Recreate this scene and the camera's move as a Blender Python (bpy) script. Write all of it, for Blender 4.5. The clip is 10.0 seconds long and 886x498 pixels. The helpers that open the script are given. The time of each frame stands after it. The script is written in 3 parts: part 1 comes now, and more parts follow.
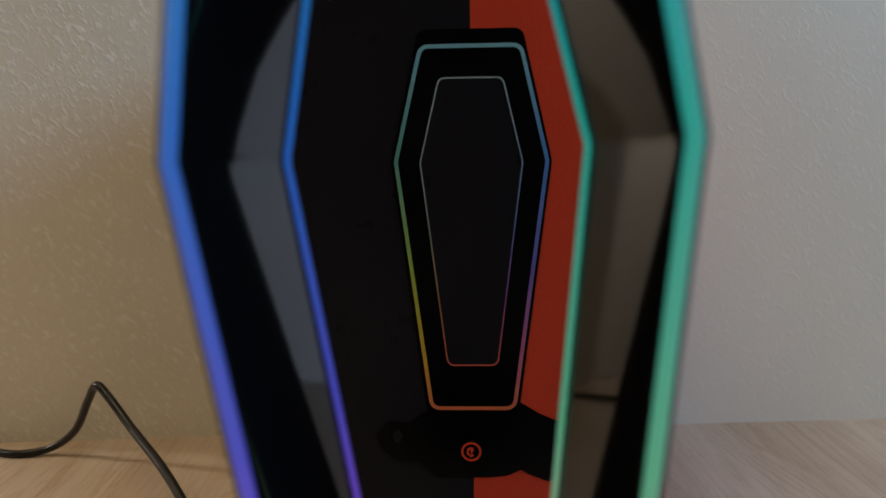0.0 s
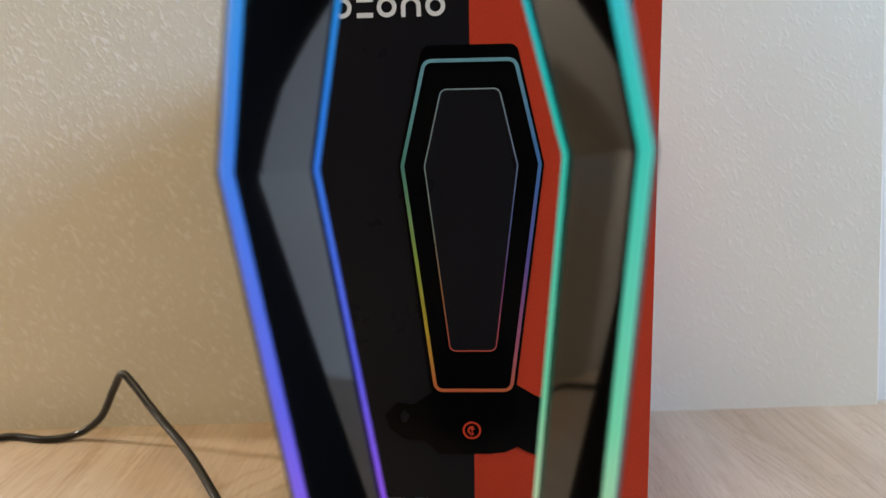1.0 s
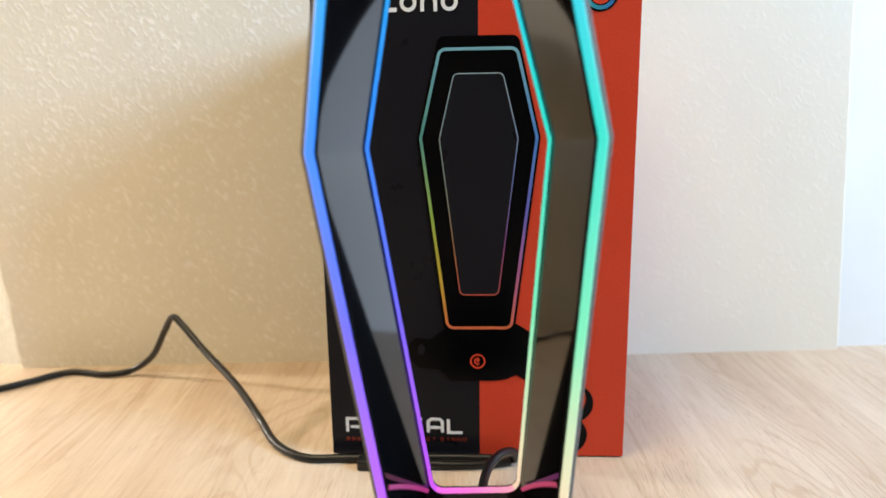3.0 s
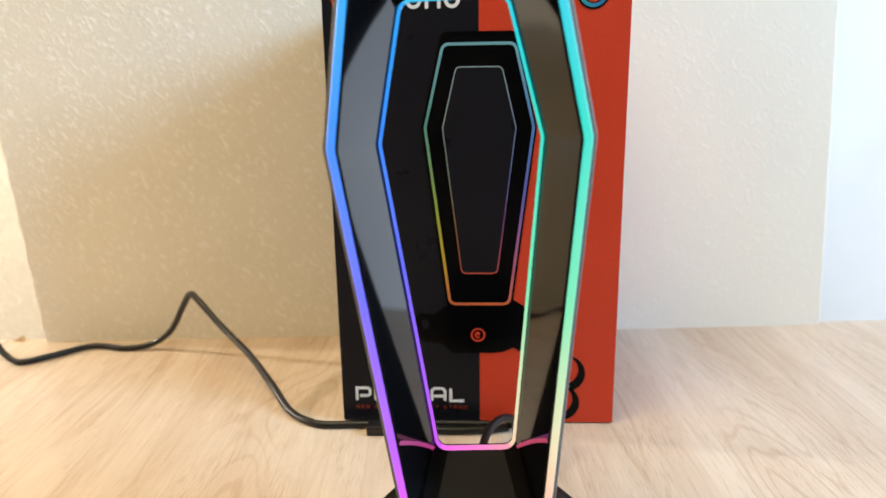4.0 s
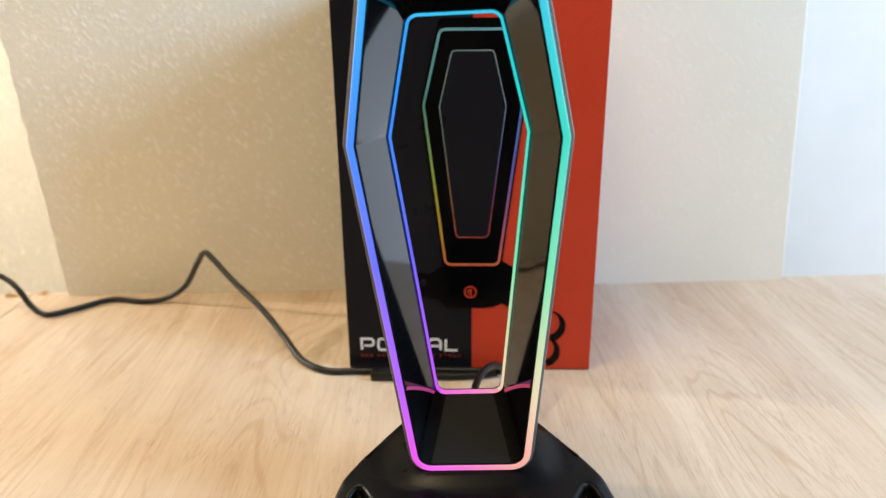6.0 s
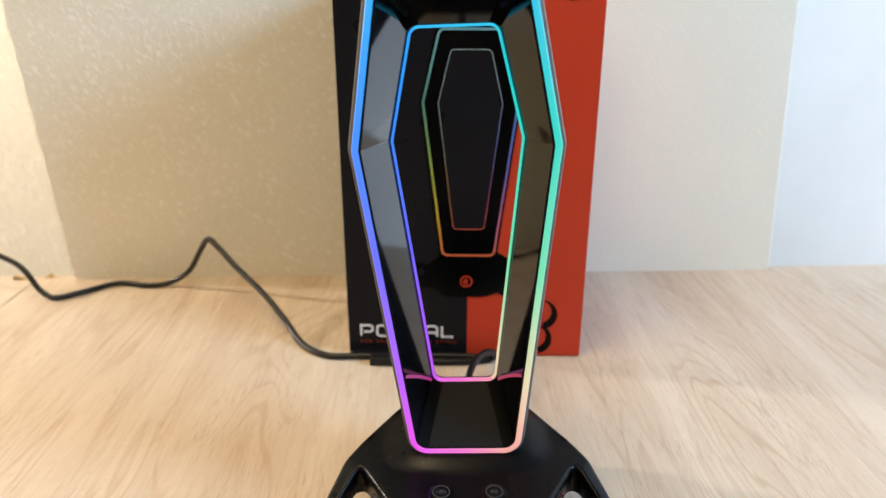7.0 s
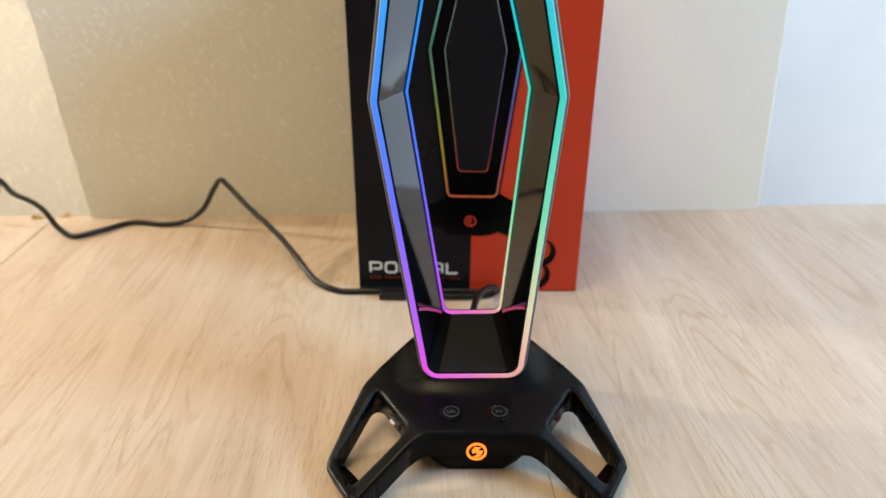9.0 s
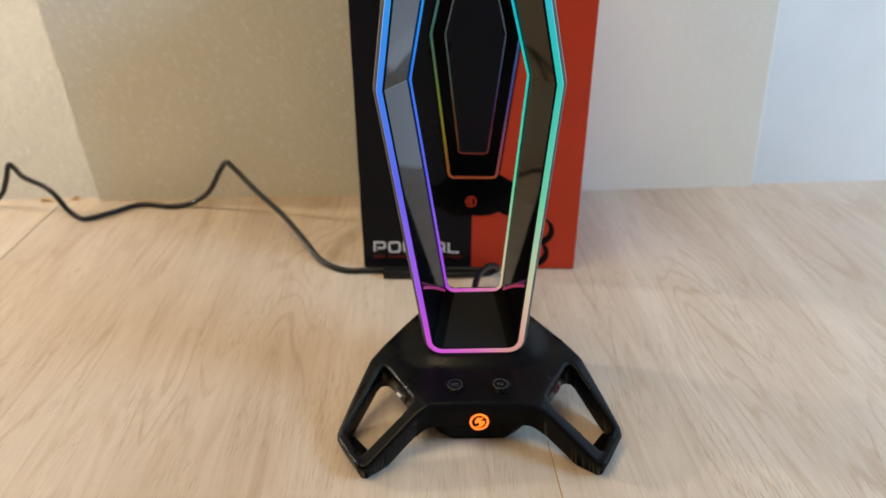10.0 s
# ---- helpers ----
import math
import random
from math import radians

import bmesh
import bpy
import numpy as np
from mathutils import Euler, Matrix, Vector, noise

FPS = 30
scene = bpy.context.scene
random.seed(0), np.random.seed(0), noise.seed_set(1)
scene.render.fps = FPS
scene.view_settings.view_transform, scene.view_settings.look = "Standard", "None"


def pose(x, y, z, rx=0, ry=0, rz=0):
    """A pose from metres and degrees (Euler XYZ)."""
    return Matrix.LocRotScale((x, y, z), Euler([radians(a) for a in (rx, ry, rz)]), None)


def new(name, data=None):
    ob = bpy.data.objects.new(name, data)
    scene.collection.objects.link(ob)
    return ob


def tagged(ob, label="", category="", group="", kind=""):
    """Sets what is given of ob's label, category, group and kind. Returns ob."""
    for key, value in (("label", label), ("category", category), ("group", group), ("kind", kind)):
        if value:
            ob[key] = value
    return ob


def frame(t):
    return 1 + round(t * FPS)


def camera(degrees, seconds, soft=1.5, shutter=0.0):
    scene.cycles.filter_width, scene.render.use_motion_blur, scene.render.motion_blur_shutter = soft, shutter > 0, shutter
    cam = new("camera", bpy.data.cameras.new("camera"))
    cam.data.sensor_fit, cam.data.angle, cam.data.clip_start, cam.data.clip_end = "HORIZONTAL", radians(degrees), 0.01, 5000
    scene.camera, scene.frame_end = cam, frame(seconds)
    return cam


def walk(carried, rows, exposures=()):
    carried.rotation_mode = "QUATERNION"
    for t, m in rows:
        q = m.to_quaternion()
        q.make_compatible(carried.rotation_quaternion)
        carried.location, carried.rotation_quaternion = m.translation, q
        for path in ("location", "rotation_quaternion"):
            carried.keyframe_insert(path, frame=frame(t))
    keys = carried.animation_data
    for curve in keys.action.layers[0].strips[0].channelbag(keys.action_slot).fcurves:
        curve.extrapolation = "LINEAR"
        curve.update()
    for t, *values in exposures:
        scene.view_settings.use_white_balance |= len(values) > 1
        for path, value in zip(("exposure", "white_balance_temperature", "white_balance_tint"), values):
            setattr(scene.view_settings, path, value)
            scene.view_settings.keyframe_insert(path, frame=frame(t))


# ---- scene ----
cam = camera(65.214, 10.0, soft=1.5)
cam.data.dof.use_dof = True
cam.data.dof.focus_distance = 0.32
cam.data.dof.aperture_fstop = 9.0
# seconds, x, y, z, yaw, pitch, roll
PATH = [
    (0, 0.00246, -0.28272, 0.19161, 2.385, -8.886, 0.838),
    (0.5, 0.00362, -0.29720, 0.19081, 2.438, -8.412, 1.125),
    (1, 0.00347, -0.31043, 0.19451, 2.521, -8.967, 1.054),
    (1.5, 0.00023, -0.32587, 0.19560, 2.481, -9.749, 0.645),
    (2, 0.00026, -0.34105, 0.19447, 2.709, -10.185, 0.742),
    (2.5, 0.00223, -0.35501, 0.19823, 2.869, -11.086, 0.869),
    (4, 0.00213, -0.39631, 0.21138, 2.903, -14.004, 0.884),
    (4.5, 0.00140, -0.40724, 0.21636, 2.450, -14.882, 1.030),
    (5, 0.00268, -0.41739, 0.22228, 2.487, -16.387, 0.981),
    (5.5, 0.00013, -0.42765, 0.22737, 2.203, -17.633, 0.889),
    (7, -0.00126, -0.45033, 0.24930, 1.843, -20.288, -0.103),
    (7.5, -0.00390, -0.45705, 0.25111, 1.663, -21.580, -0.063),
    (8, -0.00600, -0.46296, 0.25760, 1.704, -22.509, -0.312),
    (8.5, -0.00735, -0.46810, 0.26008, 1.531, -24.017, -0.236),
    (9, -0.00842, -0.47450, 0.26148, 1.433, -25.483, -0.282),
    (9.5, -0.00859, -0.48156, 0.26418, 1.359, -26.362, -0.040),
    (10, -0.01017, -0.48813, 0.27040, 1.169, -27.386, 0.092),
]
# seconds, stops, kelvin, tint
EXPOSURES = [(0.0, -1.48, 6150, 16), (0.5, -1.02, 6050, 15), (1.0, -0.60, 6050, 14), (1.5, -0.29, 6080, 13), (2.0, -0.01, 6060, 13), (2.5, 0.10, 6040, 12), (4.0, 0.06, 6170, 12), (5.5, -0.05, 6200, 12), (7.0, -0.12, 6120, 12), (8.0, -0.18, 6060, 12), (9.0, -0.24, 6020, 12), (9.5, -0.33, 5970, 12), (10.0, -0.59, 5920, 12)]
walk(cam, [(t, pose(x, y, z, 90 + pitch, roll, yaw)) for t, x, y, z, yaw, pitch, roll in PATH], EXPOSURES)

# the desk, the walls and the room stand turned by a few degrees from the carton
ROOM = pose(0, 0, 0, 0, 0, 4.23)

# ---------------------------------------------------------------- light
world = bpy.data.worlds.new("sky")
scene.world = world
world.use_nodes = True
sky = world.node_tree.nodes.new("ShaderNodeTexSky")
sky.sky_type = "NISHITA"
sky.sun_disc = False
sky.sun_elevation, sky.sun_rotation = radians(35), radians(120)
background = world.node_tree.nodes["Background"]
background.inputs["Strength"].default_value = 0.05
world.node_tree.links.new(sky.outputs[0], background.inputs[0])


def area_light(name, m, width, height, watts, colour):
    data = bpy.data.lights.new(name, "AREA")
    data.shape, data.size, data.size_y, data.energy, data.color = "RECTANGLE", width, height, watts, colour
    ob = new(name, data)
    ob.matrix_world = m
    return ob


WINDOW_Y, WINDOW_Z, WINDOW_W, WINDOW_H = -0.53, 0.78, 0.46, 0.50
FILL_Y, FILL_Z, FILL_W, FILL_H = 0.44, 0.38, 0.73, 1.64
area_light("window_daylight", ROOM @ pose(1.09, WINDOW_Y, WINDOW_Z, 0, 90, 0), WINDOW_H, WINDOW_W, 23.5, (0.43, 0.73, 1.0))
# unseen panel, added for the bluish reflection in the left funnel wall and the recess
area_light("side_daylight_fill", ROOM @ pose(1.09, FILL_Y, FILL_Z, 0, 90, 0), FILL_H, FILL_W, 8.0, (0.80, 0.90, 1.0))


def warm_light(name, place, watts, colour, radius):
    data = bpy.data.lights.new(name, "POINT")
    data.energy, data.color, data.shadow_soft_size = watts, colour, radius
    new(name, data).location = place


warm_light("recess_lamp", (-1.42, 0.19, 0.56), 62.0, (1.0, 0.87, 0.68), 0.03)
# unseen soft light, added overhead to warm the front of the pier
area_light("overhead_warm_fill", pose(-0.55, -0.48, 1.66), 0.9, 0.9, 24.0, (1.0, 0.77, 0.42))


# ---------------------------------------------------------------- materials
def material(name, colour=(0.5, 0.5, 0.5), rough=0.5, metal=0.0, coat=0.0):
    m = bpy.data.materials.new(name)
    m.use_nodes = True
    b = m.node_tree.nodes["Principled BSDF"]
    b.inputs["Base Color"].default_value = (*colour, 1)
    b.inputs["Roughness"].default_value = rough
    b.inputs["Metallic"].default_value = metal
    b.inputs["Coat Weight"].default_value = coat
    b.inputs["Coat Roughness"].default_value = 0.05
    return m


def add(m, kind, **settings):
    node = m.node_tree.nodes.new(kind)
    for key, value in settings.items():
        if key in node.inputs:
            node.inputs[key].default_value = value
    return node


def link(m, a, b):
    m.node_tree.links.new(a, b)


def shader(m):
    return m.node_tree.nodes["Principled BSDF"]


def coords(m, scale=(1, 1, 1), turn=(0, 0, 0)):
    t = add(m, "ShaderNodeTexCoord")
    g = add(m, "ShaderNodeMapping")
    g.inputs["Scale"].default_value = scale
    g.inputs["Rotation"].default_value = turn
    link(m, t.outputs["Object"], g.inputs["Vector"])
    return g.outputs["Vector"]


def noise_of(m, vec, scale, detail=3.0, rough=0.55, distortion=0.0):
    n = add(m, "ShaderNodeTexNoise", Scale=scale, Detail=detail, Roughness=rough, Distortion=distortion)
    link(m, vec, n.inputs["Vector"])
    return n.outputs["Fac"]


def ramp(m, fac, stops):
    r = add(m, "ShaderNodeValToRGB")
    e = r.color_ramp.elements
    while len(e) < len(stops):
        e.new(0.5)
    for item, (p, c) in zip(e, stops):
        item.position = p
        item.color = (*c, 1) if len(c) == 3 else c
    link(m, fac, r.inputs["Fac"])
    return r.outputs["Color"]


def grey(v):
    return (v, v, v)


def mix(m, fac, a, b, mode="MIX"):
    n = m.node_tree.nodes.new("ShaderNodeMix")
    n.data_type, n.blend_type = "RGBA", mode
    for socket, value in ((n.inputs[0], fac), (n.inputs[6], a), (n.inputs[7], b)):
        if isinstance(value, bpy.types.NodeSocket):
            link(m, value, socket)
        elif isinstance(value, tuple):
            socket.default_value = (*value, 1)
        else:
            socket.default_value = value
    return n.outputs[2]


def maths(m, op, a, b=0.0):
    n = m.node_tree.nodes.new("ShaderNodeMath")
    n.operation = op
    for socket, value in zip(n.inputs, (a, b)):
        if isinstance(value, bpy.types.NodeSocket):
            link(m, value, socket)
        else:
            socket.default_value = value
    return n.outputs[0]


def bump(m, height, strength, distance):
    n = add(m, "ShaderNodeBump", Strength=strength, Distance=distance)
    link(m, height, n.inputs["Height"])
    link(m, n.outputs["Normal"], shader(m).inputs["Normal"])


def turned(m, turn, scale):
    """Object coordinates turned first and then stretched."""
    g = add(m, "ShaderNodeMapping")
    g.inputs["Scale"].default_value = scale
    link(m, coords(m, (1, 1, 1), turn), g.inputs["Vector"])
    return g.outputs["Vector"]


def plaster(name, colour, relief, size=1.0, calm=0.3, grain=0.0):
    """Painted wall with short slanting grains of rough thrown plaster, their glint painted in as a paler tint; calm:
    what is left of them towards +x.
    """
    m = material(name, colour, 0.4)
    v = turned(m, (0, radians(40), 0), (1.0, 1.0, 0.48))
    w = turned(m, (0, radians(15), 0), (1.0, 1.0, 0.62))
    ridges = ramp(m, noise_of(m, v, 330 * size, 1.0, 0.4), [(0.57, grey(0)), (0.63, grey(0.6)), (0.70, grey(1))])
    crumbs = ramp(m, noise_of(m, w, 470 * size, 1.0, 0.4), [(0.60, grey(0)), (0.70, grey(1))])
    patchy = ramp(m, noise_of(m, coords(m), 38 * size, 3.0), [(0.36, grey(0.30)), (0.58, grey(1))])
    swell = noise_of(m, w, 75 * size, 3.0)
    fine = noise_of(m, coords(m), 900 * size, 2.0)
    place = add(m, "ShaderNodeSeparateXYZ")
    link(m, coords(m), place.inputs[0])
    fade_right = add(m, "ShaderNodeMapRange")
    for key, value in (("From Min", -0.10), ("From Max", 0.12), ("To Min", 1.0), ("To Max", calm)):
        fade_right.inputs[key].default_value = value
    link(m, place.outputs[0], fade_right.inputs["Value"])
    grains = maths(m, "MULTIPLY", maths(m, "MULTIPLY", maths(m, "MAXIMUM", ridges, maths(m, "MULTIPLY", crumbs, 0.6)), patchy), fade_right.outputs["Result"])
    h = maths(m, "ADD", grains, maths(m, "MULTIPLY", maths(m, "MULTIPLY", swell, fade_right.outputs["Result"]), 1.6))
    h = maths(m, "ADD", h, maths(m, "MULTIPLY", fine, 0.06))
    bump(m, h, relief, 0.0016)
    stain = ramp(m, noise_of(m, coords(m), 6, 4.0), [(0.3, tuple(c * 0.94 for c in colour)), (0.7, colour)])
    # paler grains: the light they catch is put into the colour
    c = mix(m, maths(m, "MULTIPLY", grains, grain), stain, (0.93, 0.92, 0.89))
    link(m, c, shader(m).inputs["Base Color"])
    link(m, ramp(m, fine, [(0.3, grey(0.30)), (0.7, grey(0.42))]), shader(m).inputs["Roughness"])
    return m


WALL = plaster("rough_white_plaster", (0.84, 0.815, 0.73), 0.30, 1.0, 0.19, 0.9)
WALL_CREAM = plaster("rough_cream_plaster", (0.70, 0.69, 0.64), 0.9, 0.9, 1.0, 0.8)
WALL_SMOOTH = plaster("smooth_pale_blue_paint", (0.88, 0.875, 0.86), 0.12, 0.6)
# for unseen walls and ceiling: dark to keep blacks deep, warm to tint bounce light
BOUNCE_PAINT = plaster("dim_warm_bounce_paint", (0.32, 0.27, 0.20), 0.3)


def oak(name):
    """Pale sawn oak laminate, its grain along the object's y axis."""
    m = material(name, (0.6, 0.45, 0.3), 0.3)
    heart = noise_of(m, coords(m, (1, 0.13, 1)), 11, 2.0, 0.45, 1.3)
    flow = noise_of(m, coords(m, (1, 0.09, 1)), 85, 3.0, 0.6, 1.2)
    lines = noise_of(m, coords(m, (1, 0.035, 1)), 430, 2.0, 0.6, 0.6)
    pores = noise_of(m, turned(m, (0, 0, radians(4)), (1, 0.085, 1)), 950, 1.0, 0.5, 0.3)
    scratch = noise_of(m, turned(m, (0, 0, radians(-5)), (1, 0.05, 1)), 520, 1.0, 0.5, 0.6)
    sawn = noise_of(m, coords(m, (0.06, 1, 1)), 520, 2.0)
    zones = noise_of(m, coords(m, (1, 0.4, 1)), 18, 3.0, 0.5, 0.5)
    patches = noise_of(m, coords(m, (1, 0.5, 1)), 30, 2.0, 0.5, 0.4)
    rings = maths(m, "SINE", maths(m, "MULTIPLY", heart, 110.0))
    figure = maths(m, "MULTIPLY", ramp(m, rings, [(0.45, grey(0)), (0.95, grey(1))]), ramp(m, zones, [(0.42, grey(0)), (0.60, grey(1))]))
    c = ramp(m, heart, [(0.28, (0.50, 0.385, 0.285)), (0.5, (0.575, 0.470, 0.372)), (0.75, (0.63, 0.535, 0.44))])
    c = mix(m, 0.48, c, ramp(m, flow, [(0.26, (0.80, 0.71, 0.63)), (0.48, (0.97, 0.95, 0.93)), (0.72, (1.10, 1.10, 1.10))]), "MULTIPLY")
    c = mix(m, 0.34, c, ramp(m, lines, [(0.30, (0.82, 0.78, 0.74)), (0.5, grey(1.0)), (0.72, grey(1.10))]), "MULTIPLY")
    c = mix(m, maths(m, "MULTIPLY", figure, 0.55), c, mix(m, 1.0, c, (0.80, 0.70, 0.60), "MULTIPLY"))
    stroke = maths(m, "MULTIPLY", ramp(m, pores, [(0.54, grey(0)), (0.64, grey(1))]), ramp(m, patches, [(0.45, grey(0.12)), (0.62, grey(1))]))
    c = mix(m, maths(m, "MULTIPLY", stroke, 0.7), c, mix(m, 1.0, c, (0.80, 0.75, 0.70), "MULTIPLY"))
    long_stroke = maths(m, "MULTIPLY", ramp(m, scratch, [(0.60, grey(0)), (0.72, grey(0.5))]), ramp(m, zones, [(0.35, grey(0.6)), (0.60, grey(0.15))]))
    c = mix(m, long_stroke, c, mix(m, 1.0, c, (0.86, 0.81, 0.76), "MULTIPLY"))
    marks = maths(m, "MULTIPLY", ramp(m, sawn, [(0.54, grey(0)), (0.68, grey(1))]), ramp(m, patches, [(0.40, grey(0.8)), (0.54, grey(0))]))
    c = mix(m, maths(m, "MULTIPLY", marks, 0.35), c, mix(m, 1.0, c, (1.14, 1.13, 1.12), "MULTIPLY"))
    shader(m).inputs["Specular IOR Level"].default_value = 0.35
    link(m, c, shader(m).inputs["Base Color"])
    link(m, ramp(m, lines, [(0.3, grey(0.42)), (0.7, grey(0.32))]), shader(m).inputs["Roughness"])
    h = maths(m, "SUBTRACT", maths(m, "MULTIPLY", lines, 0.4), stroke)
    bump(m, h, 0.15, 0.0003)
    return m


OAK = oak("oak_laminate")
OAK_EDGE = material("raw_board_edge", (0.42, 0.24, 0.10), 0.7)
SLIVER = material("pale_edge_banding", (0.58, 0.40, 0.20), 0.6)


def printed(name, colour, rough=0.36, sheen=0.24):
    """Ink on coated card: a trace of grain and handling marks."""
    m = material(name, colour, rough)
    shader(m).inputs["Specular IOR Level"].default_value = sheen
    v = coords(m)
    g = noise_of(m, v, 900, 2.0)
    s = noise_of(m, v, 24, 4.0)
    c = mix(m, 0.35, colour, ramp(m, g, [(0.3, tuple(0.7 * x for x in colour)), (0.7, tuple(min(1, 1.3 * x) for x in colour))]))
    c = mix(m, 0.3, c, ramp(m, s, [(0.35, tuple(0.85 * x for x in colour)), (0.7, tuple(min(1, 1.1 * x) for x in colour))]))
    link(m, c, shader(m).inputs["Base Color"])
    link(m, ramp(m, s, [(0.3, grey(rough - 0.06)), (0.7, grey(rough + 0.08))]), shader(m).inputs["Roughness"])
    return m


CARD_DARK = printed("charcoal_print", (0.0084, 0.0080, 0.0105), 0.3, 0.13)
CARD_ORANGE = printed("orange_red_print", (0.54, 0.046, 0.016))
CARD_BLACK = printed("black_print", (0.0015, 0.0015, 0.0018), 0.22, 0.12)
CARD_WHITE = printed("white_print", (0.78, 0.76, 0.74))
CARD_RED = printed("dull_red_print", (0.17, 0.020, 0.010))


def rainbow_print(name, stops, low, high, light=0.0, axis=2):
    """Colours that run along one axis of the object, from low to high."""
    m = material(name, (0.5, 0.5, 0.5), 0.4)
    t = add(m, "ShaderNodeTexCoord")
    s = add(m, "ShaderNodeSeparateXYZ")
    link(m, t.outputs["Object"], s.inputs[0])
    span = add(m, "ShaderNodeMapRange")
    span.inputs["From Min"].default_value, span.inputs["From Max"].default_value = low, high
    link(m, s.outputs[axis], span.inputs["Value"])
    c = ramp(m, span.outputs["Result"], stops)
    if not light:
        link(m, c, shader(m).inputs["Base Color"])
    else:
        shader(m).inputs["Base Color"].default_value = (0.08, 0.08, 0.09, 1)
        link(m, c, shader(m).inputs["Emission Color"])
        shader(m).inputs["Emission Strength"].default_value = light
    return m


PRINT_LEFT = rainbow_print("printed_glow_warm_side", [(0.0, (0.55, 0.12, 0.04)), (0.2, (0.5, 0.33, 0.02)), (0.42, (0.25, 0.36, 0.05)), (0.7, (0.08, 0.25, 0.2)), (1.0, (0.16, 0.36, 0.42))], 0.078, 0.229)
PRINT_RIGHT = rainbow_print("printed_glow_cool_side", [(0.0, (0.55, 0.12, 0.06)), (0.2, (0.38, 0.1, 0.22)), (0.42, (0.12, 0.1, 0.4)), (0.7, (0.06, 0.18, 0.45)), (1.0, (0.16, 0.36, 0.42))], 0.078, 0.229)
THIN_LEFT = rainbow_print("printed_line_warm_side", [(0.0, (0.5, 0.08, 0.05)), (0.25, (0.3, 0.14, 0.05)), (0.5, (0.18, 0.22, 0.18)), (1.0, (0.26, 0.33, 0.35))], 0.097, 0.217)
THIN_RIGHT = rainbow_print("printed_line_cool_side", [(0.0, (0.5, 0.08, 0.06)), (0.25, (0.2, 0.05, 0.2)), (0.5, (0.1, 0.14, 0.35)), (1.0, (0.26, 0.33, 0.35))], 0.097, 0.217)
RING_PRINT = rainbow_print("blue_green_ring_print", [(0.0, (0.02, 0.3, 0.3)), (1.0, (0.02, 0.1, 0.35))], -0.008, 0.008, axis=0)


def moulded(name, colour, rough, grain=0.25):
    m = material(name, colour, rough)
    shader(m).inputs["Specular IOR Level"].default_value = 0.24
    v = coords(m)
    g = noise_of(m, v, 1400, 2.0)
    bump(m, g, grain, 0.00012)
    s = noise_of(m, v, 60, 3.0)
    link(m, ramp(m, s, [(0.3, grey(rough - 0.05)), (0.7, grey(rough + 0.07))]), shader(m).inputs["Roughness"])
    return m


SATIN_BLACK = moulded("satin_black_plastic", (0.0012, 0.0012, 0.0018), 0.30)
shader(SATIN_BLACK).inputs["Specular IOR Level"].default_value = 0.16
BUTTON_BLACK = moulded("button_black_plastic", (0.003, 0.003, 0.004), 0.22)
RUBBER = moulded("black_rubber", (0.005, 0.005, 0.0055), 0.34, 0.5)
shader(RUBBER).inputs["Specular IOR Level"].default_value = 0.4
MATT_BLACK = moulded("matt_black_plastic", (0.003, 0.003, 0.0035), 0.7)
shader(MATT_BLACK).inputs["Specular IOR Level"].default_value = 0.1
GLOSS_BLACK = material("piano_black_plastic", (0.004, 0.004, 0.005), 0.06)
shader(GLOSS_BLACK).inputs["IOR"].default_value = 1.5
SILL_BLACK = moulded("silky_black_plastic", (0.014, 0.015, 0.018), 0.38, 0.1)
shader(SILL_BLACK).inputs["Specular IOR Level"].default_value = 0.14
EDGE_GREY = moulded("grey_edge_plastic", (0.14, 0.135, 0.13), 0.32)
PORT_METAL = material("port_metal", (0.12, 0.12, 0.12), 0.4, 1.0)
PORT_WHITE = material("port_white_plastic", (0.75, 0.75, 0.75), 0.4)
JACK_GREEN = material("jack_green_plastic", (0.03, 0.12, 0.09), 0.4)
JACK_RED = material("jack_red_plastic", (0.12, 0.015, 0.02), 0.4)
MARK_GREY = material("button_mark_grey", (0.055, 0.055, 0.062), 0.4)
LOGO_GLOW = material("amber_glow", (0.9, 0.25, 0.03), 0.4)
shader(LOGO_GLOW).inputs["Emission Color"].default_value = (1.0, 0.16, 0.008, 1)
shader(LOGO_GLOW).inputs["Emission Strength"].default_value = 2.0
LEFT_GLOW = [(0.0, (0.95, 0.08, 0.80)), (0.18, (0.50, 0.09, 1.0)), (0.45, (0.12, 0.13, 1.0)), (0.7, (0.02, 0.26, 1.0)), (1.0, (0.01, 0.48, 0.95))]
RIGHT_GLOW = [(0.0, (1.0, 0.42, 0.34)), (0.18, (0.85, 0.72, 0.42)), (0.42, (0.18, 0.80, 0.42)), (0.7, (0.01, 0.72, 0.55)), (1.0, (0.01, 0.55, 0.85))]
GLOW_LEFT = rainbow_print("lit_diffuser_blue_violet", LEFT_GLOW, 0.04, 0.262, 1.0)
GLOW_RIGHT = rainbow_print("lit_diffuser_green_teal", RIGHT_GLOW, 0.04, 0.262, 1.0)
GLOW_BOTTOM = rainbow_print("lit_diffuser_pink_rose", [(0.0, (0.95, 0.12, 0.85)), (0.5, (1.0, 0.2, 0.6)), (1.0, (1.0, 0.42, 0.34))], -0.02, 0.02, 1.0, axis=0)
GLOW_TOP = rainbow_print("lit_diffuser_cyan", [(0.0, (0.03, 0.55, 0.95)), (1.0, (0.02, 0.62, 0.85))], -0.02, 0.02, 1.0, axis=0)

